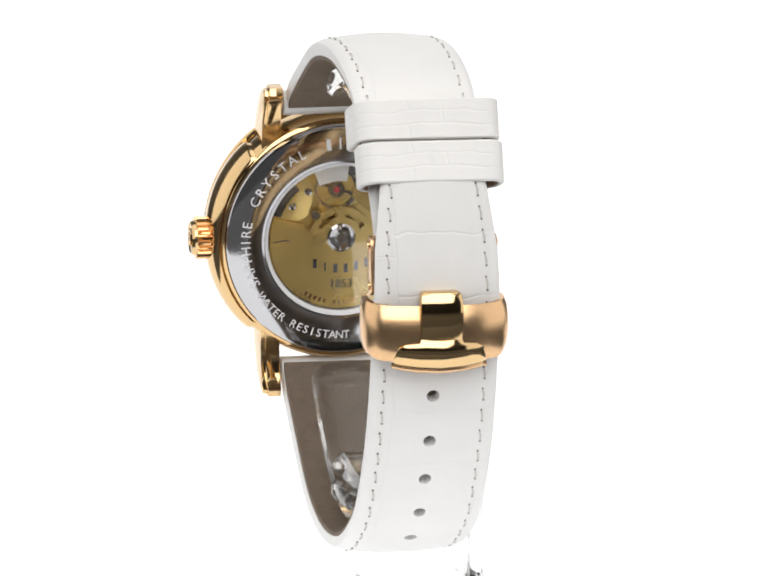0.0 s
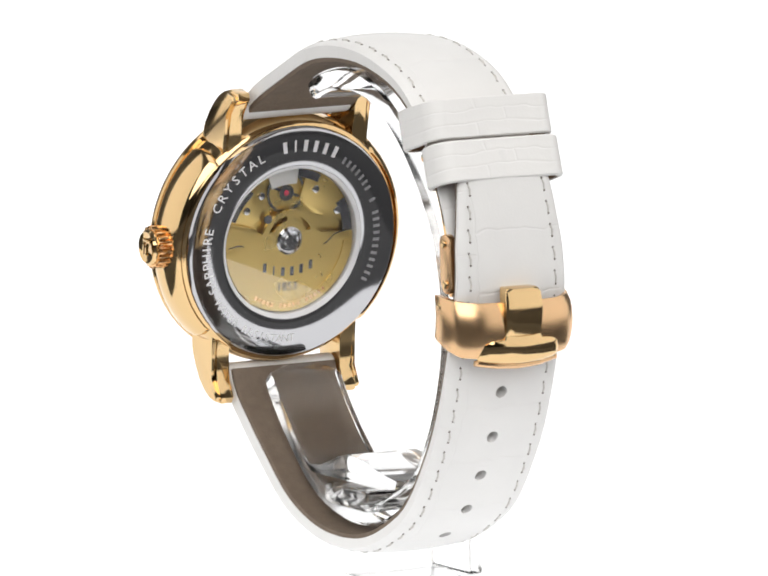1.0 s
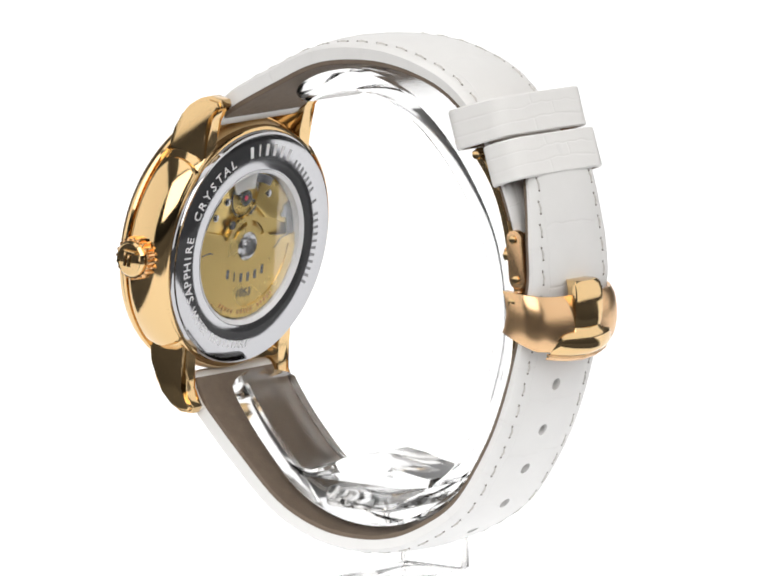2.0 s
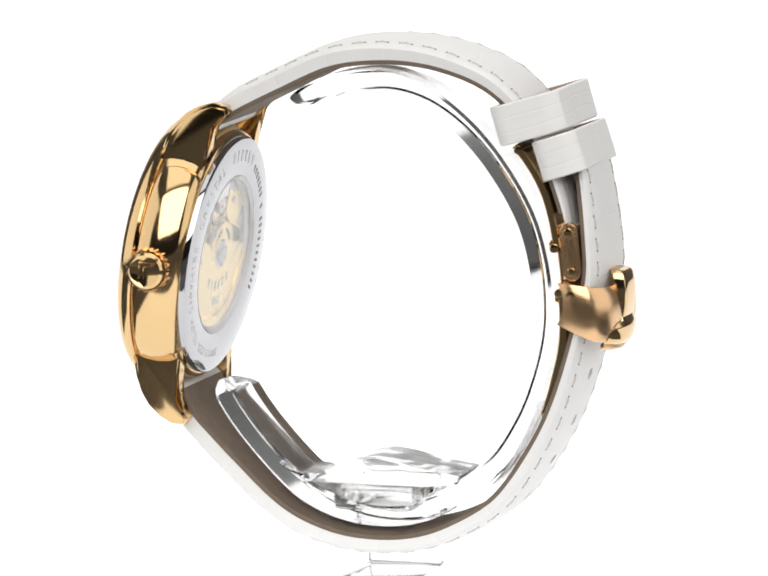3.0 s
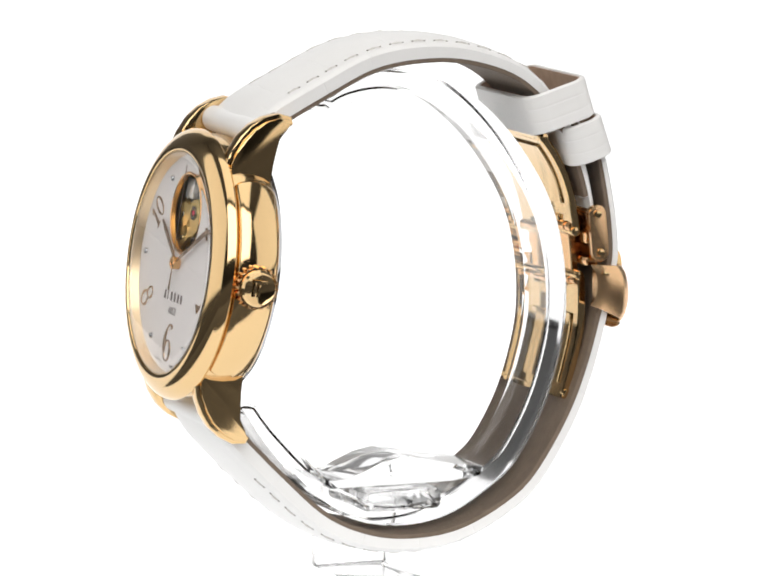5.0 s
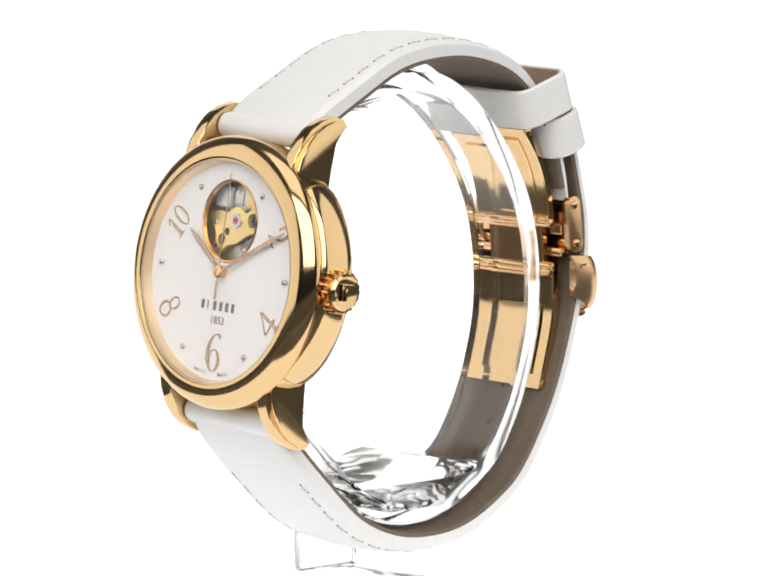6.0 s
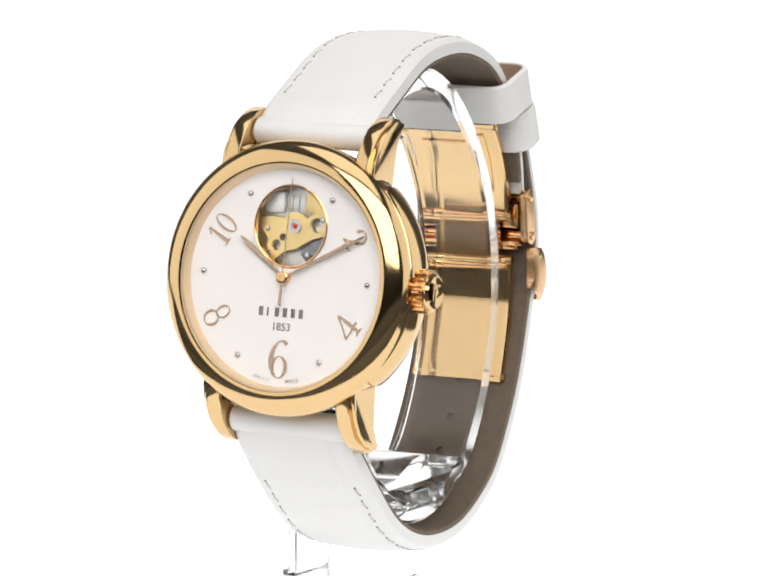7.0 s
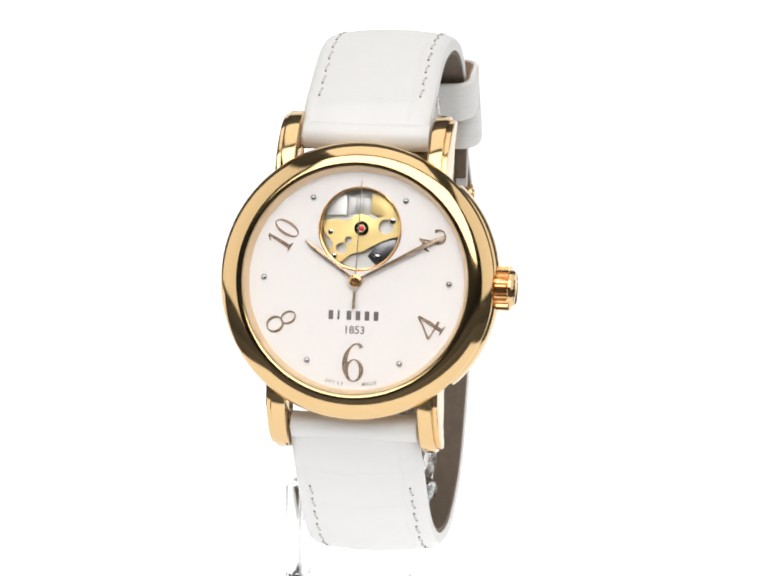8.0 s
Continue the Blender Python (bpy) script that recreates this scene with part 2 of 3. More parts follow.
def studio():
    # narrow white sheet, made to glow: table under the stand, widening and curving up behind
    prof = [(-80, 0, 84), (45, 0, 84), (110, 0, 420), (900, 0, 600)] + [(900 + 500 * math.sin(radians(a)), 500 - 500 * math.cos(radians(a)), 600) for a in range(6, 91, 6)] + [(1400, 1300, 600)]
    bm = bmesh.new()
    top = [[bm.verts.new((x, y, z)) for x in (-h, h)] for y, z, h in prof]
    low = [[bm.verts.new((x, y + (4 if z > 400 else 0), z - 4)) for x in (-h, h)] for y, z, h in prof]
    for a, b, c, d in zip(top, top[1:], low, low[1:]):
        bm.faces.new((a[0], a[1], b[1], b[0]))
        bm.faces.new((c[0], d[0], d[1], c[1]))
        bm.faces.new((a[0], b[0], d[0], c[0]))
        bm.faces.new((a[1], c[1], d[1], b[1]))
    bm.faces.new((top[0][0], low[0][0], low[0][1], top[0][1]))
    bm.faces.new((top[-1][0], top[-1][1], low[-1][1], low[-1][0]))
    tagged(solid("backdrop", bm, SHEET), "seamless white glowing photo sheet under the stand", "backdrop", kind="structure")
    tagged(solid("table_top", block(-150, 150, -170, 1395, -4.9, -4.1, bevel=0), TABLE_TOP), "plain dark table under the photo sheet", "table", kind="structure")
    w, n, s, hgt = 1700, 1700, -1700, 2300
    for name, b in (("wall_north", (-w, w, n, n + 100, -5, hgt)), ("wall_south", (-w, w, s - 100, s, -5, hgt)),
                    ("wall_east", (w, w + 100, s - 100, n + 100, -5, hgt)), ("wall_west", (-w - 100, -w, s - 100, n + 100, -5, hgt)),
                    ("ceiling", (-w - 100, w + 100, s - 100, n + 100, hgt, hgt + 100)), ("floor", (-w - 100, w + 100, s - 100, n + 100, -105, -5))):
        tagged(solid(name, block(*b, bevel=0), TABLE if name == "floor" else GREY_CLOTH if name == "wall_south" else WALL), "plain dark studio surface" if name in ("floor", "wall_south") else "plain pale painted studio surface", name.split("_")[0], kind="structure")


# ---- the stand ----


def display_stand():
    stand = tagged(new("display_stand"), "clear acrylic watch stand with an open ring and square foot", "display stand")
    ring = Band([(-13.4, 20.6), (-8, 23.9), (-1.1, 25.2), (5, 24.0), (10.2, 21.1), (15, 16.7), (19.0, 11.4), (21.9, 6), (23.5, 0.5), (24.2, -5), (24.1, -11), (22.8, -17), (20.6, -23),
                 (16.9, -29.2), (13.4, -32.2), (7.4, -35.6), (1.2, -36.8), (-5.4, -36.1), (-11.8, -33.1), (-17.9, -27.1), (-21.3, -22.8), (-22.9, -20.2), (-23.7, -18.4)], 150, -1)

    def sec(s):
        end = min(s / 0.03, (1 - s) / 0.018, 1.0)
        w = 5.4 * math.sqrt(max(1 - (1 - end) ** 2, 0.09))
        r, t = 0.4, 0.9 + 2.1 * end
        return [(-w + r, -t), (-w, -t + r), (-w, -r), (-w + r, 0), (w - r, 0), (w, -r), (w, -t + r), (w - r, -t)]
    solid("ring", loft_band(ring, sec), ACRYLIC, stand, "clear open ring of bent acrylic")
    wave = [(-14.2, -28.6), (-12.6, -29.6), (-11, -30.0), (-8.6, -29.8), (-6.4, -29.0), (-3.6, -27.8), (-0.8, -27.3), (2.2, -27.7), (5, -28.4), (8, -28.9), (11.2, -29.3)]
    under = [(10.8, -30.5), (6.5, -31.0), (0.8, -31.0), (-5.6, -31.0), (-11, -31.0)]
    bm = prism([(y + 1.0, z + LIFT) for y, z in wave + under], -5.0, 5.6, 0.3)
    bm.transform(Matrix(((0, 0, 1, 0), (1, 0, 0, 0), (0, 1, 0, 0), (0, 0, 0, 1))))
    solid("saddle", bm, ACRYLIC, stand)
    solid("arm", block(-10.7, 6.5, -5.4, 5.9, LIFT - 34.6, LIFT - 31.6, 1.2, segments=3), ACRYLIC, stand)
    solid("post", block(-12.7, -10.7, -5.6, 4.9, 6.0, LIFT - 31.4, 0.35), ACRYLIC, stand)
    solid("foot", block(-13.3, 3.0, -5.7, 5.0, 0.03, 6.0, 0.3), ACRYLIC, stand)
    return stand


# ---- the watch ----
TILT = Matrix.Translation((HEAD, -31.04, LIFT + 0.16)) @ Matrix.Rotation(radians(-1.0), 4, "Z") @ Matrix(((1, 0, 0, 0), (0, 0.1442, -0.98955, 0), (0, 0.98955, 0.1442, 0), (0, 0, 0, 1))) @ Matrix.Rotation(radians(-1.0), 4, "Z")


def lug(side, upper):
    """One horn of the case, a ridge and a lower shoulder on its outer flank."""
    main = [(10.5, 1.9), (13, 1.5), (14.8, 1.6), (16.3, 2.1), (18.2, 3.0), (19.8, 4.3), (21.0, 6.0), (21.7, 7.9), (21.5, 9.8), (20.6, 10.2), (19.9, 9.2), (18.5, 8.3), (15, 8.1), (10.5, 8.0)]
    low = [(10.5, 2.3), (13, 2.0), (14.7, 2.1), (16.0, 2.6), (17.8, 3.5), (19.3, 4.7), (20.5, 6.3), (21.2, 8.0), (21.1, 9.6), (20.5, 9.9), (19.8, 8.9), (18.4, 8.0), (15, 7.9), (10.5, 7.8)]
    k, wide = 1 if upper else -1, 0.5 if side < 0 else 0.0
    bm = prism([(u * 1.022 * k, -w) for u, w in main], 8.55 + wide, 10.5 + wide, 0.28)
    merge(bm, prism([(u * 1.022 * k, -w) for u, w in low], 10.3 + wide, 11.15 + wide, 0.22))
    bm.transform(Matrix(((0, 0, side, 0), (1, 0, 0, 0), (0, 1, 0, 0), (0, 0, 0, 1))))
    return bm


def flank(mid):
    """A raised barrel-shaped shoulder of the case, its ends rounded like an arch."""
    bm = bmesh.new()
    prof = [(17.3, -2.2), (17.85, -2.28), (18.2, -2.55), (18.42, -3.2), (18.52, -4.4), (18.5, -5.4), (18.3, -6.5), (17.95, -7.4), (17.5, -8.05), (17.1, -8.3)]
    rings, n = [], 64
    for i in range(n + 1):
        t = 2 * i / n - 1
        sink = 0.22 * abs(t) ** 5 + 0.4 * max(0.0, (abs(t) - 0.96) / 0.04) ** 2
        ring = []
        for r, z in prof:
            u = (z + 5.2) / 3.1
            a = radians(mid + t * (44.6 + 2.6 * (1 - u * u)))
            ring.append(bm.verts.new(((r - sink) * math.cos(a), (r - sink) * math.sin(a), z)))
        rings.append(ring)
    for p, q in zip(rings, rings[1:]):
        for j in range(len(prof)):
            k = (j + 1) % len(prof)
            bm.faces.new((p[j], p[k], q[k], q[j]))
    bm.faces.new(rings[0])
    bm.faces.new(rings[-1])
    return bm


def case(watch):
    body = solid("case", lathe([(16.2, -1.9), (17.5, -2.1), (17.75, -3.2), (17.8, -5.0), (17.55, -6.8), (17.0, -8.0), (16.4, -8.4), (15.2, -8.4), (15.2, -1.9)]), GOLD, watch, "polished rose gold case band", TILT)
    solid("bezel", lathe([(15.0, 0.42), (15.08, 0.56), (15.3, 0.62), (15.8, 0.56), (16.5, 0.3), (17.2, -0.12), (17.8, -0.7), (18.15, -1.3), (18.22, -1.75), (18.05, -2.05), (17.5, -2.15), (16.0, -2.1), (15.0, -1.2)]), GOLD, watch, "broad polished rounded rose gold bezel", TILT)
    solid("rehaut", lathe([(14.99, 0.4), (14.99, -1.35), (14.25, -1.08), (14.35, -0.85), (14.85, 0.4)]), REHAUT, watch, "", TILT)
    for a in (0, 180):
        solid("flank", flank(a), GOLD, body, "raised polished flank of the case", TILT)
    for side in (1, -1):
        for upper in (True, False):
            solid("lug", lug(side, upper), GOLD, watch, "curved stepped rose gold lug", TILT)
    for k in (1, -1):
        solid("spring_bar", rod((-9.2, 19.1 * k, -6.5), (8.7, 19.1 * k, -6.5), 0.6), STEEL, watch, "", TILT)
        solid("strap_loop", rod((-8.75, 19.1 * k, -6.4), (8.2, 19.1 * k, -6.4), 1.75, 40, None, 0.3), LEATHER, watch, "white leather loop round the spring bar", TILT)
    # crown
    flutes = 20
    outline = []
    for i in range(flutes * 4):
        a = 2 * math.pi * i / (flutes * 4)
        r = 2.95 if i % 4 in (0, 1) else 2.5
        outline.append((r * math.cos(a), r * math.sin(a)))
    side = Matrix(((0, 0, 1, 0), (1, 0, 0, -0.15), (0, 1, 0, -4.7), (0, 0, 0, 1)))
    crown = solid("crown", prism(outline, 17.9, 19.9, 0.2), GOLD_DEEP, watch, "fluted rose gold winding crown", TILT @ side)
    solid("stem_collar", lathe([(0.2, 17.2), (2.0, 17.2), (2.0, 18.25), (0.2, 18.25)], 40), GOLD_DEEP, crown, "", TILT @ side)
    solid("crown_cap", lathe([(0.02, 19.6), (2.5, 19.6), (2.45, 20.2), (2.15, 20.55), (1.9, 20.4), (0.02, 20.45)], 48), GOLD, crown, "", TILT @ side)
    mark = block(-0.9, -0.55, -1.1, 0.9, 20.44, 20.62, 0.05)
    block(-0.25, 0.1, -1.1, 0.5, 20.44, 20.62, 0.05, mark)
    block(-1.0, 1.0, 0.75, 1.1, 20.44, 20.62, 0.05, mark)
    solid("emblem", mark, GOLD, crown, "", TILT @ side @ Matrix.Rotation(radians(-90), 4, "Z"))


def oval(bm, cx, cy, rx, ry, tx, ty, n=36):
    """An oval ring, thick at its sides by tx and thin at its ends by ty."""
    rings = []
    for i in range(n):
        c, d = math.cos(2 * math.pi * i / n), math.sin(2 * math.pi * i / n)
        rings.append([bm.verts.new((cx + x * c, cy + y * d, h)) for x, y, h in ((rx, ry, 0), (rx - 0.05, ry - 0.04, 0.11), (rx - tx + 0.05, ry - ty + 0.04, 0.11), (rx - tx, ry - ty, 0))])
    for p, q in zip(rings, rings[1:] + rings[:1]):
        for j in range(4):
            bm.faces.new((p[j], q[j], q[(j + 1) % 4], p[(j + 1) % 4]))


def stroke(bm, points, widths, high=0.11, n=16):
    """A ribbon along a smooth line, its width running through the widths."""
    path, _ = smooth_path([(*p, 0) for p in points], n)
    rows = []
    for i, p in enumerate(path):
        d = (path[min(i + 1, n - 1)] - path[max(i - 1, 0)]).normalized()
        f = i / (n - 1) * (len(widths) - 1)
        k = min(int(f), len(widths) - 2)
        w = (widths[k] + (widths[k + 1] - widths[k]) * (f - k)) / 2
        side = Vector((-d[1], d[0], 0))
        rows.append([bm.verts.new(p + side * w * e + Vector((0, 0, h))) for e, h in ((1, 0), (0.85, high), (-0.85, high), (-1, 0))])
    for p, q in zip(rows, rows[1:]):
        for j in range(4):
            bm.faces.new((p[j], q[j], q[(j + 1) % 4], p[(j + 1) % 4]))
    bm.faces.new(rows[0])
    bm.faces.new(rows[-1])


def numeral(text):
    bm = bmesh.new()
    if text == "10":
        oval(bm, 0.95, 0.1, 1.0, 1.85, 0.4, 0.17)
        stroke(bm, [(-1.05, 1.85), (-1.05, 0), (-1.05, -1.6)], [0.3, 0.5, 0.6])
        stroke(bm, [(-1.75, 1.15), (-1.35, 1.5), (-1.05, 1.85)], [0.15, 0.3], 0.09)
        stroke(bm, [(-1.75, -1.7), (-1.05, -1.6), (-0.35, -1.7)], [0.14, 0.3, 0.14], 0.1)
    elif text == "2":
        stroke(bm, [(-0.85, 0.75), (-0.75, 1.5), (0.1, 1.85), (0.95, 1.2), (0.6, 0.2), (-0.3, -0.8), (-1.05, -1.65)], [0.5, 0.25, 0.2, 0.5, 0.45, 0.25, 0.18], 0.11, 28)
        stroke(bm, [(-1.05, -1.65), (-0.4, -1.35), (0.5, -1.6), (1.15, -1.2)], [0.2, 0.5, 0.4, 0.12], 0.1)
    elif text == "8":
        oval(bm, 0.05, 1.05, 0.9, 1.1, 0.34, 0.17)
        oval(bm, 0, -0.95, 1.15, 1.2, 0.42, 0.18)
    elif text == "4":
        stroke(bm, [(0.5, 1.9), (0.5, 0), (0.5, -1.65)], [0.3, 0.55, 0.5])
        stroke(bm, [(0.45, 1.95), (-0.4, 0.6), (-1.35, -0.7)], [0.3, 0.22, 0.3], 0.1)
        stroke(bm, [(-1.4, -0.75), (0, -0.75), (1.3, -0.7)], [0.2, 0.26, 0.4], 0.09)
        stroke(bm, [(-0.2, -1.75), (0.5, -1.65), (1.2, -1.75)], [0.14, 0.3, 0.14], 0.1)
    else:
        oval(bm, 0.12, -1.05, 1.3, 1.5, 0.58, 0.17)
        stroke(bm, [(1.05, 1.95), (0.75, 2.45), (0.1, 2.4), (-0.6, 1.7), (-1.05, 0.5), (-1.1, -0.9), (-0.75, -1.9)], [0.55, 0.22, 0.3, 0.6, 0.7, 0.6, 0.2], 0.12, 32)
    return bm


def face(watch):
    z = -1.1
    bm = prism(circle(14.6, 120), z - 0.4, z)
    dial = solid("dial", bm, DIAL, watch, "white dial with an open heart window and sparse numerals", TILT)
    cutter = prism(circle(5.35, 72, 0.2, 6.8), z - 2, z + 1)
    cutter.transform(TILT)
    cut(dial, cutter)
    solid("window_ring", lathe([(5.2, -0.5), (5.22, 0.08), (5.38, 0.14), (5.55, 0.03), (5.55, -0.02), (5.4, -0.5)], 72), GOLD_DEEP, dial, "thin gold ring round the open window", TILT @ turned(0.2, 6.8, z))
    for hour in (1, 3, 5, 7, 9, 11):
        a = radians(90 - 30 * hour)
        solid("hour_dot", sphere((12.3 * math.cos(a), 12.3 * math.sin(a), z + 0.05), 0.42, None, 0.8), STEEL, dial, "small domed metal hour dot", TILT)
    for text, hour, turn, size, r in (("10", 10, 60, 0.95, 11.4), ("2", 2, -60, 0.95, 11.5), ("8", 8, -60, 0.98, 11.3), ("4", 4, 60, 1.0, 11.4), ("6", 6, 0, 1.0, 10.7)):
        a = radians(90 - 30 * hour)
        solid("numeral", numeral(text), NUMERAL, dial, "curled gilt numeral, thick and thin strokes", TILT @ turned(r * math.cos(a), r * math.sin(a), z, turn) @ Matrix.Scale(size, 4))
    bars = bmesh.new()
    for i in range(6):
        block(-3.5 + i * 1.2, -3.5 + i * 1.2 + (0.62 if i != 1 else 0.25), -5.15, -3.95, z + 0.005, z + 0.03, 0, bars)
    solid("brand_bars", bars, PRINT, dial, "row of dark printed bars", TILT)
    solid("printed_year", letters("1853", 1.05, 0.012), PRINT, dial, "", TILT @ turned(0, -6.4, z + 0.015))
    for text, a0 in (("SWISS", -100.2), ("MADE", -80.2)):
        bm = bmesh.new()
        for i, ch in enumerate(text):
            a = a0 + (i - (len(text) - 1) / 2) * 2.2
            merge(bm, letters(ch, 0.5, 0.01), turned(13.55 * math.cos(radians(a)), 13.55 * math.sin(radians(a)), z + 0.012, a + 90))
        solid("printed_origin", bm, PRINT, dial, "", TILT)
    # pointers at ten past ten
    for name, tip, tail, wide, lift in (("hour_hand", (-6.9, 5.0), 0.4, 0.6, 0.3), ("minute_hand", (11.6, 6.35), 0.4, 0.5, 0.55)):
        n = math.hypot(*tip)
        pts = [(-tail, -wide * 0.3), (1.0, -wide * 0.32), (n * 0.8, -wide * 0.62), (n, -0.1), (n, 0.1), (n * 0.8, wide * 0.62), (1.0, wide * 0.32), (-tail, wide * 0.3)]
        solid(name, prism(pts, 0, 0.18, 0.05), NUMERAL, watch, "slim tapered gilt pointer", TILT @ turned(0, 0, z + lift, math.degrees(math.atan2(tip[1], tip[0]))))
    solid("second_hand", prism([(-3.7, -0.2), (-1.4, -0.16), (-1.2, -0.07), (13.2, -0.05), (13.2, 0.05), (-1.2, 0.07), (-1.4, 0.16), (-3.7, 0.2)], 0, 0.1), NUMERAL, watch, "hair-thin gilt seconds pointer", TILT @ turned(0, 0, z + 0.8, 88.5))
    solid("hub", lathe([(0.02, 0), (0.85, 0), (0.85, 0.95), (0.7, 1.05), (0.4, 1.05), (0.35, 0.92), (0.02, 0.92)], 32), GOLD_DEEP, watch, "", TILT @ turned(0, 0, z))
    glass = solid("crystal", lathe([(r, 0.78 - 0.0011 * r * r) for r in (0.0, 2, 4, 6, 8, 10, 12, 13.5, 14.5)] + [(14.84, 0.44), (14.84, 0.1), (8, 0.28), (0.0, 0.34)], 128), CRYSTAL_COATED, watch, "clear domed sapphire crystal", TILT)
    glass.visible_shadow = False
    # works seen through the open heart
    works = solid("movement_plate", prism(circle(14.0, 80), -6.8, -3.6, 0.2), BRASS, watch, "gilt movement inside the case", TILT)
    solid("recess_floor", prism(circle(5.2, 60, 0.2, 6.8), -3.6, -3.45), STEEL_MATT, works, "", TILT)
    bridge = [(-5.4, 7.6), (-3.2, 8.0), (-1.6, 7.7), (-0.9, 8.5), (0.2, 8.8), (1.3, 8.4), (2.0, 7.9), (3.4, 8.9), (5.4, 10.2), (6.0, 7.6), (5.2, 5.9), (3.0, 5.5), (1.4, 4.6), (0.6, 3.8), (-1.2, 3.6), (-2.2, 2.6), (-3.4, 1.4), (-4.6, 2.4), (-3.4, 4.9), (-4.6, 5.9)]
    b = solid("balance_bridge", prism(bridge, -2.9, -2.3, 0.12), BRASS, works, "gilt balance bridge", TILT)
    holes = prism(circle(0.75, 20, -2.4, 4.2), -4, -1)
    prism(circle(0.5, 20, -1.5, 5.3), -4, -1, 0, holes)
    prism(circle(1.0, 20, 3.4, 7.2), -4, -1, 0, holes)
    holes.transform(TILT)
    cut(b, holes)
    # the block's white reflection is painted by its pale steel
    solid("barrel_block", block(-4.6, -1.9, 8.5, 11.2, -3.3, -2.5, 0.12), STEEL_REFLECTION, works, "steel block with a white reflection put into its colour", TILT)
    ribs = bmesh.new()
    for i in range(3):
        block(-1.75 + i * 0.95, -0.9 + i * 0.95, 8.8, 10.9, -3.44, -3.2 + 0.06 * (i % 2), 0.05, ribs)
    solid("click_spring", ribs, STEEL_MATT, works, "grey ribbed steel spring", TILT)
    solid("train_bridge", prism([(1.2, 8.9), (1.4, 11.6), (3.2, 11.2), (5.0, 9.4), (3.6, 9.0), (2.6, 8.5)], -3.3, -2.7, 0.12), BRASS, works, "", TILT)
    solid("lever_plate", prism([(1.0, 3.3), (2.4, 5.0), (4.6, 5.6), (4.9, 4.6), (3.9, 3.0), (2.2, 2.1)], -3.3, -2.75, 0.1), STEEL_DARK, works, "dark grey steel plate", TILT)
    solid("jewel_setting", lathe([(0.5, -2.35), (0.95, -2.35), (0.95, -2.1), (0.5, -2.1)], 30), STEEL, works, "", TILT @ turned(0.2, 6.9, 0))
    solid("jewel", sphere((0.2, 6.9, -2.2), 0.36, None, 0.5), RUBY, works, "small red ruby bearing", TILT)
    for x, y, r in ((-3.3, 3.2, 0.35), (4.3, 8.0, 0.4), (-3.9, 6.3, 0.35), (2.4, 3.2, 0.4)):
        solid("screw", rod((x, y, -3.4), (x, y, -2.2), r, 14, None, 0.06), STEEL, works, "", TILT)


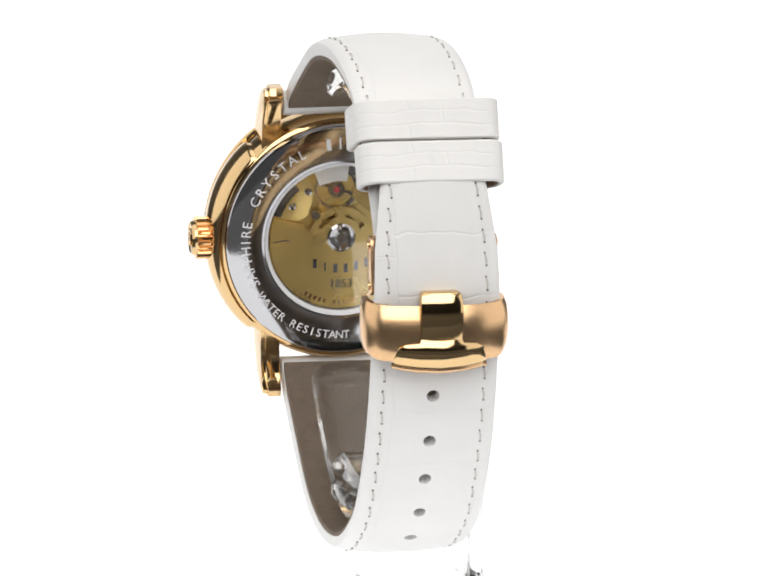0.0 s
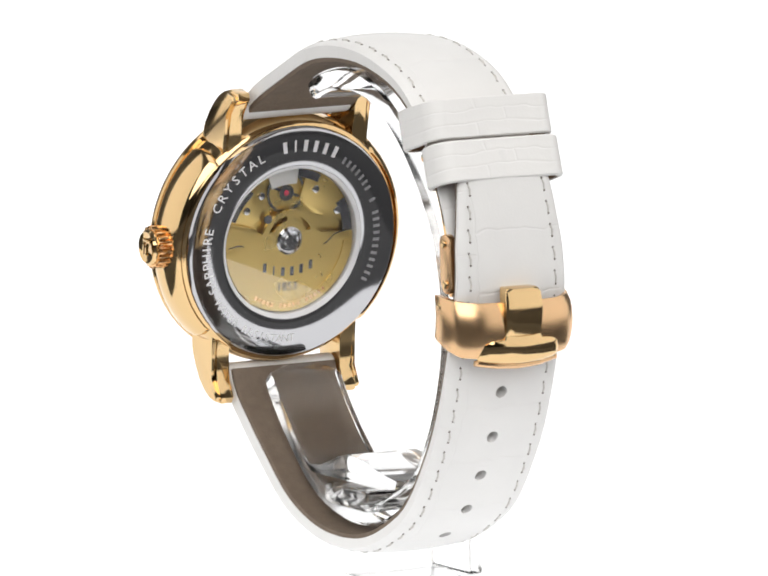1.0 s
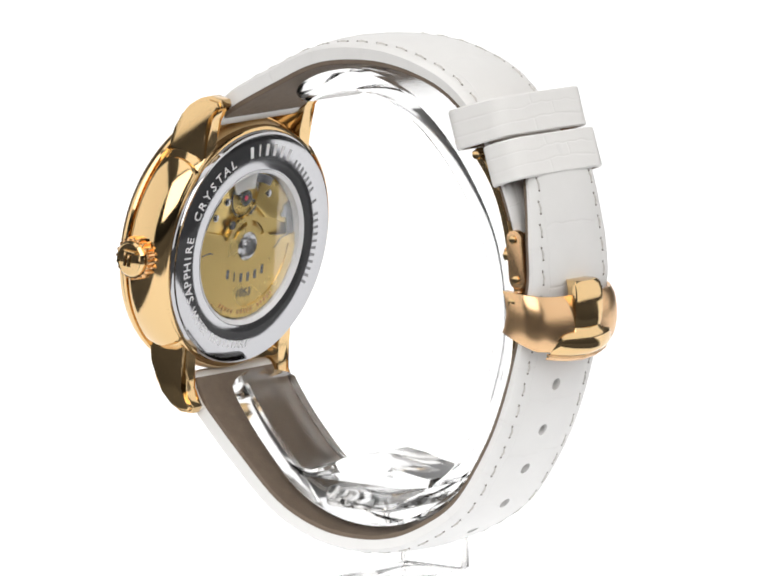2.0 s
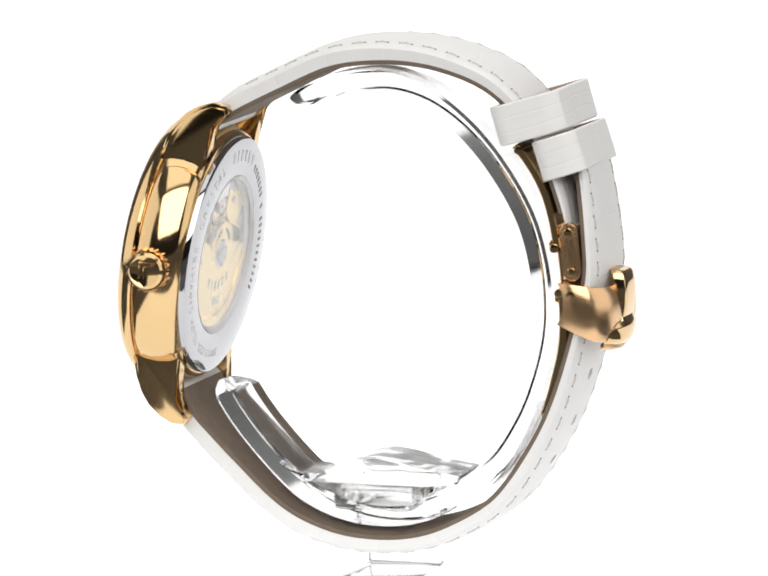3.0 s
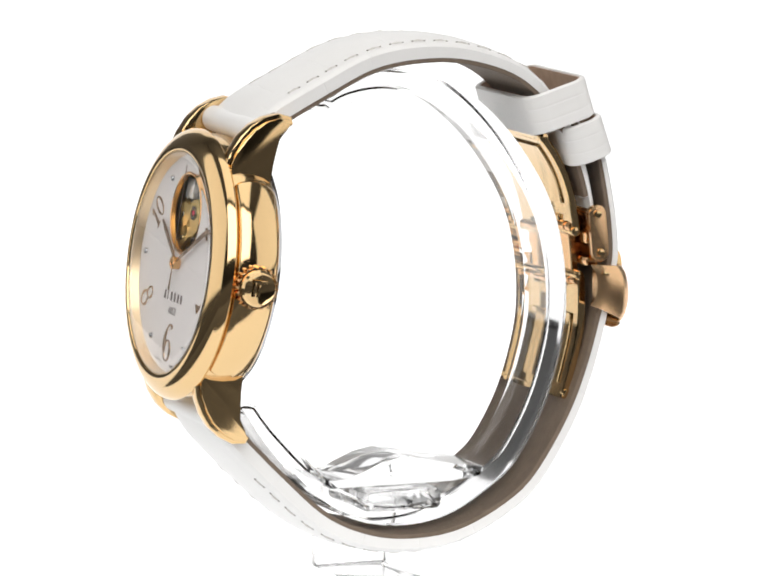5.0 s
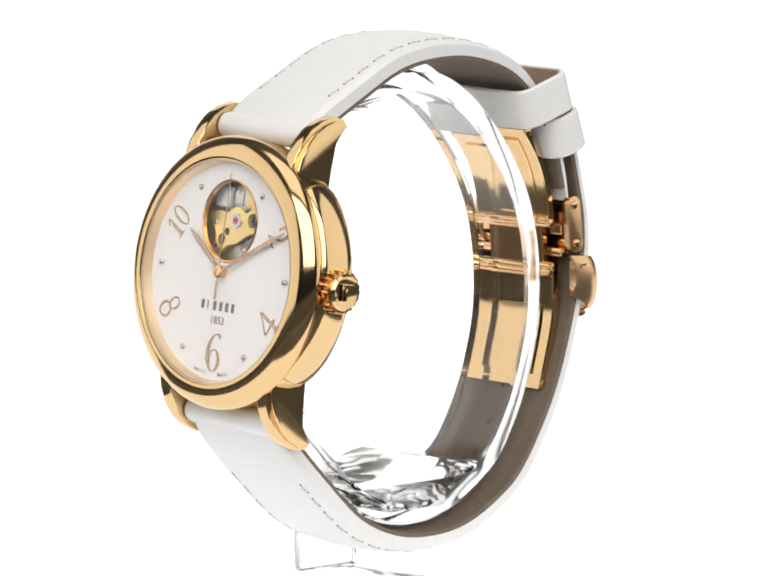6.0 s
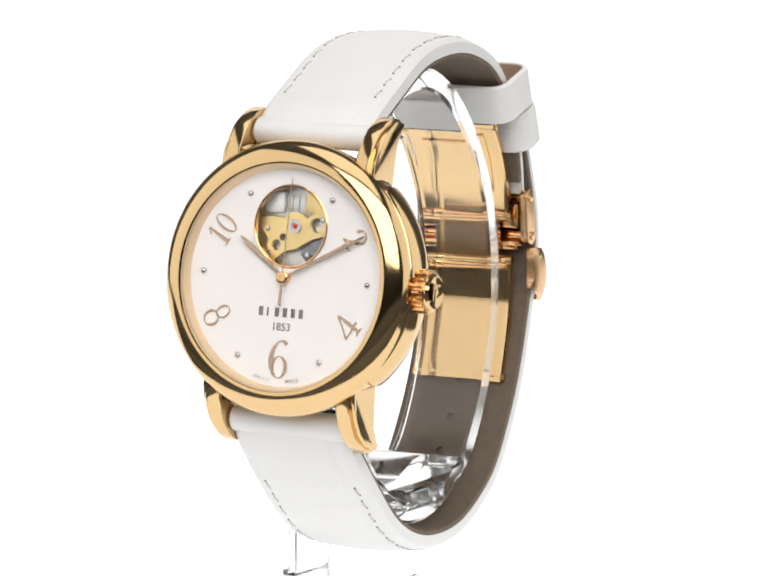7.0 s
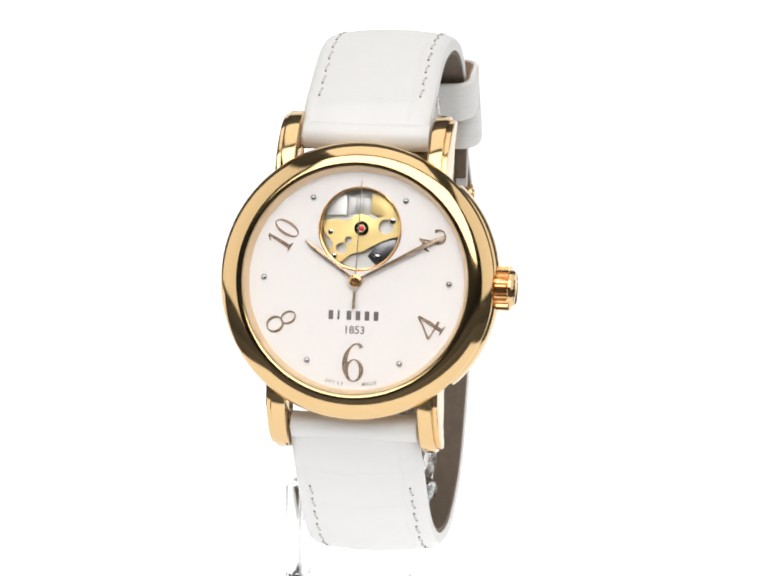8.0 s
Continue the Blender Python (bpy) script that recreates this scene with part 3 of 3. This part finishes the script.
def back(watch):
    ring = solid("case_back", lathe([(16.35, -7.9), (16.35, -8.7), (16.15, -9.05), (15.85, -9.15), (11.4, -9.2), (10.95, -9.1), (10.75, -8.6), (10.75, -7.9)]), STEEL, watch, "polished steel case back with engraved lettering", TILT)
    rim = solid("back_bezel", lathe([(10.74, -8.55), (10.9, -9.15), (10.35, -8.75), (10.3, -7.2), (10.74, -7.2)], 96), ENGRAVED, ring, "", TILT)
    glass = solid("back_crystal", prism(circle(10.5, 90), -8.75, -8.35), CRYSTAL, ring, "clear round display window", TILT)
    glass.visible_shadow = False

    def curved(text, mid, step, size, name):
        """Words round the back; a positive step runs the other way, with the feet of the letters outward."""
        bm = bmesh.new()
        for i, ch in enumerate(text):
            a = mid + (i - (len(text) - 1) / 2) * step
            ca, sa = math.cos(radians(a)), math.sin(radians(a))
            # seen from behind the angle runs the other way
            merge(bm, letters(ch, size, 0.02), turned(-13.6 * ca, 13.6 * sa, -9.19, -(a - 90) + (180 if step > 0 else 0), True))
        solid(name, bm, ENGRAVED, ring, "", TILT)
    curved("SAPPHIRE", 187.5, -5.2, 1.4, "engraved_lettering")
    curved("CRYSTAL", 135, -6.6, 1.4, "engraved_lettering")
    curved("WATER RESISTANT", 244, 4.1, 1.15, "engraved_lettering")
    bars = bmesh.new()
    for i in range(6):
        a = 98.6 - i * 6.8
        ca, sa = math.cos(radians(a)), math.sin(radians(a))
        merge(bars, block(-0.3 if i != 1 else -0.13, 0.3 if i != 1 else 0.13, -0.8, 0.8, -0.02, 0.02, 0), turned(-13.7 * ca, 13.7 * sa, -9.19, -(a - 90), True))
    solid("brand_bars", bars, ENGRAVED, ring, "row of pale engraved bars", TILT)
    for i in range(21):
        if i in (7, 9):
            continue
        a = 56 - i * 4.2
        ca, sa = math.cos(radians(a)), math.sin(radians(a))
        solid("serial_bar", block(-0.2, 0.2, -0.5, 0.5, -0.02, 0.02, 0), ETCHED_FAINT, ring, "", TILT @ turned(-13.3 * ca, 13.3 * sa, -9.19, -(a - 90), True))
    # works: plates and the half-round rotor
    works = solid("rear_works", prism(circle(10.3, 90), -7.0, -6.85), GILT_POLISHED, watch, "gilt plates behind the display window", TILT)
    up = [(-10, 1.5)] + circle(9.9, 20, 0, 0, 168, 105) + [(-1.5, 5.6), (-4.0, 3.4), (-6.0, 3.0)]
    solid("bridge", prism(up, -7.5, -7.0, 0.12), GILT_POLISHED, works, "", TILT)
    up = circle(9.9, 20, 0, 0, 62, 8) + [(7.0, 1.8), (4.5, 3.2), (3.8, 6.4)]
    solid("bridge", prism(up, -7.5, -7.0, 0.12), GILT_POLISHED, works, "", TILT)
    wheel = lathe([(2.6, -7.35), (3.0, -7.35), (3.0, -7.15), (2.6, -7.15)], 48)
    block(-2.7, 2.7, -0.2, 0.2, -7.3, -7.2, 0, wheel)
    solid("balance_wheel", wheel, STEEL, works, "", TILT @ turned(0.6, 6.8, 0, 20))
    solid("setting", lathe([(0.4, -7.55), (1.15, -7.55), (1.2, -7.1), (0.4, -7.1)], 30), STEEL, works, "", TILT @ turned(0.6, 6.7, 0))
    solid("jewel", sphere((0.6, 6.7, -7.45), 0.45, None, 0.5), RUBY, works, "small red ruby bearing", TILT)
    rotor_out = circle(10.0, 60, 0, 0, -184, 18) + [(5.4, 2.1), (5.0, 1.2)] + circle(4.4, 24, 0, 0, 14, 166) + [(-5.0, 0.7)]
    rotor = solid("rotor", prism(rotor_out, -8.05, -7.65, 0.12), GILT_POLISHED, watch, "half-round gilt winding rotor", TILT)
    solid("rotor_rim", prism(circle(10.05, 60, 0, 0, -176, -4) + circle(8.6, 60, 0, 0, -4, -176), -8.2, -8.04, 0.06), GILT_POLISHED, rotor, "", TILT)
    slots = prism(circle(3.6, 16, 0, 0, 25, 80) + circle(2.9, 16, 0, 0, 80, 25), -9, -7)
    prism(circle(3.6, 16, 0, 0, 100, 155) + circle(2.9, 16, 0, 0, 155, 100), -9, -7, 0, slots)
    slots.transform(TILT)
    cut(rotor, slots)
    solid("bearing", lathe([(0.02, -8.4), (0.7, -8.4), (0.9, -8.2), (1.5, -8.2), (1.7, -8.3), (2.0, -8.1), (2.0, -7.8), (0.02, -7.8)], 40), STEEL, rotor, "steel ball bearing at the rotor's middle", TILT)
    for i in range(5):
        a = radians(72 * i)
        solid("ball", sphere((1.2 * math.cos(a), 1.2 * math.sin(a), -8.25), 0.22), STEEL, rotor, "", TILT)
    bars = bmesh.new()
    for i in range(6):
        x = 3.7 - i * 1.45
        a = math.atan2(-x, 4.5)
        merge(bars, block(-0.28 if i != 1 else -0.12, 0.28 if i != 1 else 0.12, -0.65, 0.65, -0.015, 0.015, 0), turned(x, -4.4 + 0.06 * x * x, -8.06, 0, True))
    solid("brand_bars", bars, STEEL_DARK, rotor, "row of dark engraved bars", TILT)
    solid("engraved_year", letters("1853", 1.2, 0.015), STEEL_DARK, rotor, "", TILT @ turned(0, -6.5, -8.065, 0, True))
    # solid dark pieces paint the shade beside the bridges and in a hole, a pale crescent paints a reflection at the
    # top; fine seams
    for a0, a1, r0 in ((148, 182, 8.7), (96, 118, 8.9), (20, 50, 9.0)):
        solid("gap_shade", prism(circle(10.1, 16, 0, 0, a0, a1) + circle(r0, 16, 0, 0, a1, a0), -7.62, -7.45), STEEL_DARK, works, "dark strip painting the shade beside the bridge", TILT)
    solid("crescent", prism(circle(10.1, 20, 0, 0, 68, 96) + circle(8.0, 20, 0, 0, 96, 68), -7.75, -7.5, 0.08), STEEL_REFLECTION, works, "pale steel crescent standing in for a white reflection", TILT)
    solid("hole_shade", rod((3.6, 3.3, -8.12), (3.6, 3.3, -7.9), 0.62, 20), STEEL_DARK, rotor, "dark disc painting the shade of a round hole", TILT)
    for pts in ([(-9.4, 0.9), (-6.8, 0.3), (-6.4, -0.5), (-5.4, -0.9)], [(9.6, -0.4), (8.0, -0.1), (7.2, -0.3)]):
        bm = bmesh.new()
        stroke(bm, pts, [0.16, 0.2, 0.16], 0.03, 14)
        solid("seam", bm, STEEL_DARK, rotor, "", TILT @ Matrix.Translation((0, 0, -8.075)))
    for i in range(18):
        if i % 6 == 5:
            continue
        a = radians(-128 + i * 4.4)
        solid("rotor_bar", block(-0.2, 0.2, -0.3, 0.3, -0.012, 0.012, 0), GOLD_DEEP, rotor, "", TILT @ turned(9.2 * math.cos(a), 9.2 * math.sin(a), -8.21, math.degrees(a) + 90))
    for x, y in ((-7.6, 3.6), (6.8, 4.6), (4.6, 6.6), (-4.0, 6.9)):
        solid("screw", rod((x, y, -7.2), (x, y, -7.7), 0.55, 16, None, 0.08), STEEL, works, "", TILT)


UPPER = Band([(-22.7, 16.4), (-21.2, 17.3), (-18.8, 18.9), (-12.3, 22.2), (-5.7, 25.2), (0.8, 26.2), (7.3, 25.9), (13.8, 24.0), (17.9, 21.3), (21.3, 17.3), (23.7, 12.8), (25.3, 8.3), (26.2, 4.6)], 110, -1)
LOWER = Band([(-26.4, -18.6), (-24.9, -21.6), (-22.3, -24.4), (-19, -27.7), (-12.4, -33.7), (-5.8, -36.7), (0.8, -37.5), (7.4, -36.6), (14, -33.4), (17.9, -30), (22.4, -23), (25, -17), (27.0, -10.4), (28.5, -4),
              (29.1, -0.5), (28.7, 5.3), (28.0, 10.6), (27.4, 13.6), (26.7, 16.2)], 170, 1)


def mixed(s, stops):
    for (a, x), (b, y) in zip(stops, stops[1:]):
        if s <= b:
            return x + (y - x) * (s - a) / (b - a)
    return stops[-1][1]


def strap_half(watch, name, band, width, thick, label, seam, tip=False):
    def half(s):
        w = mixed(s, width)
        if tip:
            w *= math.sqrt(max(1 - max(0.0, (s - 0.955) / 0.046) ** 2, 0.02))
        return w

    def height(s, x):
        q = min(abs(x) / half(s), 1)
        return mixed(s, thick) * (1.07 - 0.27 * q ** 2) - 0.4 * max(0, (q - 0.86) / 0.14) ** 2 - 0.1 * math.exp(-((q - 0.79) / 0.04) ** 2)

    def sec(s):
        w = half(s)
        top = [(w * q, height(s, w * q)) for q in (-1, -0.97, -0.93, -0.88, -0.83, -0.79, -0.74, -0.6, -0.3, 0, 0.3, 0.6, 0.74, 0.79, 0.83, 0.88, 0.93, 0.97, 1)]
        return [(w * 0.99, 0.62), (0, 0.62), (-w * 0.99, 0.62)] + top

    def under(s):
        w = half(s) * 0.975
        return [(w, 0.62), (0, 0.62), (-w, 0.62), (-w, 0.12), (-w + 0.12, 0), (0, 0), (w - 0.12, 0), (w, 0.12)]
    top = solid(name, loft_band(band, sec), LEATHER, watch, label)
    low = solid("lining", loft_band(band, under, 0, None if tip else int(len(band.p) * 0.965)), LINING, top, "taupe suede-like leather lining")
    for k in (1, -1):
        bm, pricks = bmesh.new(), bmesh.new()
        s = seam[0]
        while s < seam[1]:
            step = 3.0 / band.length
            a, b = s, s + step * 0.52
            w = half(s) * 0.79 * k
            p, q = band.at(a, height(a, w) + 0.0, w), band.at(b, height(b, w) + 0.0, w + 0.2)
            sphere(p, 0.17, pricks)
            sphere(q, 0.17, pricks)
            mid = band.at((a + b) / 2, height(s, w) + 0.12, w)
            rod(p, mid, 0.13, 7, bm)
            rod(mid, q, 0.13, 7, bm)
            s += step
        solid("stitching", bm, THREAD, top, "row of grey-white stitches")
        solid("needle_holes", pricks, NEEDLE, top, "row of small dark needle holes")
    return top, low


def keeper(watch, name, cy, cz, uy, uz, vy, vz, lu, lv, wide, label):
    """A flat leather loop: u from inside to outside, v along the strap."""
    m = Matrix(((1, 0, 0, middle(cy)), (0, uy, vy, cy + BACK), (0, uz, vz, cz + LIFT), (0, 0, 0, 1)))

    def loop(grow, z):
        w, l, r = wide / 2 + grow, lu / 2 + grow, 2.6 + grow
        pts = []
        for qx, qy, a in ((1, 1, 0), (-1, 1, 90), (-1, -1, 180), (1, -1, 270)):
            for k in range(10):
                t = radians(a + 10 * k)
                pts.append((qx * (w - r) + r * math.cos(t), qy * (l - r) + r * math.sin(t), z))
        return pts

    def tube(outer, inner, z0, z1):
        bm = bmesh.new()
        uv = bm.loops.layers.uv.new("UVMap")
        where, rings = {}, []
        for g, z in ((outer, z0 + 0.2), (outer, z1 - 0.2), (outer - 0.2, z1), (inner, z1), (inner, z0), (outer - 0.2, z0)):
            ring, run = [], 0.0
            for p in loop(g, z):
                v = bm.verts.new(p)
                where[v] = (p[0] * 0.001 + 0.05, z * 0.001 + 0.03)
                ring.append(v)
            rings.append(ring)
        for i in range(len(rings)):
            a, b = rings[i], rings[(i + 1) % len(rings)]
            for j in range(len(a)):
                bm.faces.new((a[j], a[(j + 1) % len(a)], b[(j + 1) % len(a)], b[j]))
        for f in bm.faces:
            for lp in f.loops:
                lp[uv].uv = where[lp.vert]
        return bm
    top = solid(name, tube(0.0, -0.65, -lv / 2, lv / 2), LEATHER_PLAIN, watch, label, m)
    solid("lining", tube(-0.65, -0.95, -lv / 2 + 0.1, lv / 2 - 0.1), TAN, top, "tan leather inside the loop", m)


def strap(watch):
    strap_half(watch, "upper_strap", UPPER, [(0, 8.5), (0.1, 8.55), (0.6, 8.3), (0.9, 7.9), (1, 7.6)], [(0, 2.7), (0.08, 3.4), (0.4, 3.3), (0.65, 2.7), (0.85, 2.0), (1, 1.6)], "white embossed leather strap half, curved, stitched edges", (0.12, 0.72))
    top, low = strap_half(watch, "lower_strap", LOWER, [(0, 8.5), (0.1, 8.5), (0.3, 8.5), (0.5, 8.55), (0.8, 8.5), (0.88, 8.2), (1, 6.6)], [(0, 3.3), (0.1, 3.4), (0.3, 3.0), (0.6, 2.5), (0.8, 2.1), (1, 1.8)], "white embossed leather strap half with punched holes", (0.1, 0.96), True)
    rear = [i / 400 for i in range(140, 300)]
    for z in (-15.4, -21.5, -27.0, -31.9, -35.9):
        s = min(rear, key=lambda q: abs(LOWER.at(q, 2.0, 0)[2] - LIFT - z) + (9 if LOWER.at(q, 2.0, 0)[1] < 0 else 0))
        cut(top, rod(LOWER.at(s, 0.3, 0.2), LOWER.at(s, 4.0, 0.2), 0.85, 20))
        cut(low, rod(LOWER.at(s, -1.0, 0.2), LOWER.at(s, 0.4, 0.2), 0.6, 16))
    keeper(watch, "fixed_keeper", 21.6, 19.6, 0.958, 0.287, 0.287, -0.958, 9.8, 5.4, 19.5, "white leather strap keeper loop")
    keeper(watch, "free_keeper", 25.8, 14.7, 0.95, 0.31, 0.31, -0.95, 6.4, 5.5, 19.5, "white leather strap keeper loop over the strap tip")


def tongue(rows, bow, thick, sag=0.02):
    """A curved metal tongue: rows of (y, half width, height of its crest), bowed across."""
    bm = bmesh.new()
    rings = []
    for y, w, top in rows:
        across = [-1, -0.97, -0.85, -0.5, 0, 0.5, 0.85, 0.97, 1]
        drop = [0.28, 0.08, 0, 0, 0, 0, 0, 0.08, 0.28]
        ring = [bm.verts.new((w * q, y - sag * (1 - q * q) * w, top - d - bow * (w * q) ** 2)) for q, d in zip(across, drop)]
        ring += [bm.verts.new((w * q, y, top - thick)) for q in (1, 0, -1)]
        rings.append(ring)
    for p, q in zip(rings, rings[1:]):
        for j in range(len(p)):
            k = (j + 1) % len(p)
            bm.faces.new((p[j], p[k], q[k], q[j]))
    bm.faces.new(rings[0])
    bm.faces.new(rings[-1])
    return bm


def clasp(watch):
    buckle = new("folding_clasp")
    buckle.parent = watch
    buckle["label"] = "rose gold folding clasp closing the strap"
    blade = Band([(19.0, 15.4), (21.2, 12.5), (22.9, 9.3), (24.1, 5.1), (24.9, 0), (25.4, -6), (25.3, -11), (24.2, -16), (22.9, -20.6)], 60, -1)

    def sec(wide, t):
        return lambda s: [(-wide, 0.15), (-wide + 0.15, 0), (wide - 0.15, 0), (wide, 0.15), (wide, t - 0.15), (wide - 0.15, t), (-wide + 0.15, t), (-wide, t - 0.15)]
    solid("upper_blade", loft_band(blade, sec(6.4, 1.1), 0, 24), GOLD, buckle, "polished curved blade of the clasp")
    solid("middle_blade", loft_band(blade, sec(4.6, 1.0), 24, 33), GOLD_DEEP, buckle)
    solid("lower_blade", loft_band(blade, sec(6.4, 1.1), 33, 60), GOLD, buckle, "polished curved blade of the clasp")
    for s, h in ((0.02, 0.6), (0.39, 0.2), (0.55, 0.2), (0.98, 0.6)):
        p, q = blade.at(s, h, -6.75), blade.at(s, h, 6.75)
        solid("hinge_pin", rod(p, q, 0.62, 16, None, 0.1), GOLD, buckle)
    for s in (0.375, 0.57):
        for x0, x1, r in ((-6.2, -4.5, 0.6), (-4.4, 4.4, 0.7), (4.5, 6.2, 0.6)):
            solid("knuckle", rod(blade.at(s, 0.05, x0), blade.at(s, 0.05, x1), r, 18, None, 0.12), GOLD_DEEP, buckle)
    for name, n0, n1 in (("blade_panel", 3, 18), ("blade_panel", 41, 57)):
        solid(name, loft_band(blade, lambda q: [(-4.3, -0.3), (4.3, -0.3), (4.45, -0.15), (4.45, 0.1), (-4.45, 0.1), (-4.45, -0.15)], n0, n1), GOLD, buckle, "raised polished panel of the blade")
    for wide, n0, n1 in ((1.5, 34, 38), (3.2, 34, 36), (2.6, 20, 22)):
        solid("hinge_tab", loft_band(blade, lambda q: [(-wide, -0.45), (wide, -0.45), (wide + 0.1, -0.3), (wide + 0.1, 0.1), (-wide - 0.1, 0.1), (-wide - 0.1, -0.3)], n0, n1), GOLD, buckle, "small polished tab of the hinge")
    for z0, z1 in ((0.4, 3.7), (-2.6, -1.4)):
        solid("bar_housing", block(CENTRE - 7.2, CENTRE + 7.2, 26.2 + BACK, 28.0 + BACK, z0 + LIFT, z1 + LIFT, 0.35), GOLD_DEEP, buckle)
    # side links
    for k in (1, -1):
        ends = circle(1.25, 14, 4.6, 27.3, -90, 90) + circle(1.25, 14, -0.7, 27.8, 90, 270)
        bm = prism([(b, a) for a, b in ends], 7.4, 8.5, 0.15)
        bm.transform(Matrix(((0, 0, k, CENTRE), (1, 0, 0, BACK), (0, 1, 0, LIFT), (0, 0, 0, 1))))
        solid("side_link", bm, GOLD_SATIN, buckle, "long narrow satin gold link")
        for y, z in ((27.25, 4.6), (27.75, -0.7)):
            solid("rivet", rod((CENTRE + k * 8.2, y + BACK, z + LIFT), (CENTRE + k * 8.75, y + BACK, z + LIFT), 0.55, 14, None, 0.1), GOLD, buckle)
    for y, z in ((27.25, 4.6), (27.75, -0.7)):
        solid("cross_bar", rod((CENTRE - 7.6, y + BACK, z + LIFT), (CENTRE + 7.6, y + BACK, z + LIFT), 0.8, 16), GOLD_DEEP, buckle)
    # curved cover plate
    bm = bmesh.new()
    out = [(-9.3, 26.6)]
    for i in range(41):
        c, d = math.cos(math.pi * (1 - i / 40)), math.sin(math.pi * (1 - i / 40))
        out.append((9.6 * math.copysign(abs(c) ** 0.62, c), 27.6 + 5.4 * max(d, 0) ** 0.62))
    out.append((9.3, 26.6))
    inn = [(x * 0.9, 26.6 + (y - 26.6) * 0.86) for x, y in out]
    grid = []
    for v in range(9):
        row_o, row_i = [], []
        for (x, y), (xi, yi) in zip(out, inn):
            q = abs(x) / 9.5
            deep = min(1, max(0, (y - 26.6) / 5.0))
            z1 = -2.5 - 0.45 * deep + 0.35 * q ** 4
            z0 = -7.7 - 2.2 * deep - 0.6 * (1 - q * q)
            z = z0 + (z1 - z0) * v / 8
            bulge = 0.9 * math.sin(math.pi * v / 8) ** 0.6 - 0.35
            k = 1 + bulge / 22
            row_o.append(bm.verts.new((CENTRE + x * k, y + bulge - 0.3 + BACK, z + LIFT)))
            row_i.append(bm.verts.new((CENTRE + xi, yi + BACK, z + LIFT)))
        grid.append((row_o, row_i))
    n = len(out)
    for (o0, i0), (o1, i1) in zip(grid, grid[1:]):
        for j in range(n - 1):
            bm.faces.new((o0[j], o0[j + 1], o1[j + 1], o1[j]))
            bm.faces.new((i0[j], i1[j], i1[j + 1], i0[j + 1]))
        bm.faces.new((o0[0], o1[0], i1[0], i0[0]))
        bm.faces.new((o0[-1], i0[-1], i1[-1], o1[-1]))
    for o, i in (grid[0], grid[-1]):
        for j in range(n - 1):
            bm.faces.new((o[j], i[j], i[j + 1], o[j + 1]))
    bmesh.ops.recalc_face_normals(bm, faces=bm.faces)
    solid("cover", bm, GOLD_SATIN, buckle, "satin rose gold curved cover plate")
    side = Matrix(((1, 0, 0, CENTRE), (0, 0, 1, BACK), (0, 1, 0, LIFT), (0, 0, 0, 1)))
    solid("latch_block", tongue([(-1.0, 2.2, 32.75), (-1.15, 2.5, 33.15), (-1.6, 2.75, 33.45), (-2.6, 2.85, 33.68), (-4.0, 2.9, 33.8), (-5.4, 2.85, 33.76), (-6.6, 2.8, 33.6), (-7.6, 2.8, 33.3)], 0.012, 1.6), GOLD, buckle, "polished arched latch", side)
    solid("latch_lip", tongue([(-7.2, 2.8, 33.5), (-7.75, 3.0, 33.75), (-7.9, 4.9, 33.85), (-8.3, 5.7, 33.95), (-9.2, 6.0, 33.85), (-9.9, 6.15, 33.6), (-10.4, 6.2, 33.2), (-10.6, 6.1, 32.7)], 0.03, 1.6, 0.1), GOLD, buckle, "polished push lip of the clasp", side)
    solid("lip_edge", tongue([(-10.5, 6.35, 32.7), (-10.9, 6.4, 32.75), (-11.2, 6.3, 32.45), (-11.35, 6.0, 32.0)], 0.03, 1.1, 0.1), GOLD_SATIN, buckle, "", side)
    for k in (1, -1):
        solid("rivet", rod((CENTRE + k * 9.2, 27.9 + BACK, -3.6 + LIFT), (CENTRE + k * 9.75, 27.9 + BACK, -3.6 + LIFT), 0.6, 14, None, 0.1), GOLD, buckle)


def wristwatch():
    watch = tagged(new("wristwatch"), "rose gold automatic wristwatch with white leather strap on a clear stand", "watch")
    case(watch)
    face(watch)
    back(watch)
    strap(watch)
    clasp(watch)
    return watch


studio()
STAND = display_stand()
WATCH = wristwatch()


def motions():
    turn = [(0.0, -167.9), (0.5, -158.13), (1.0, -148.24), (1.5, -138.22), (2.0, -128.1), (2.5, -117.4), (3.0, -106.8), (3.5, -96.8), (4.0, -87.0),
            (4.5, -77.18), (5.0, -67.04), (5.5, -56.95), (6.0, -46.97), (6.5, -37.16), (7.0, -27.57), (7.5, -18.19), (8.0, -8.91)]
    for thing in (WATCH, STAND):
        walk(thing, [(t, pose(0, 0, 0, 0, 0, a)) for t, a in turn])


motions()
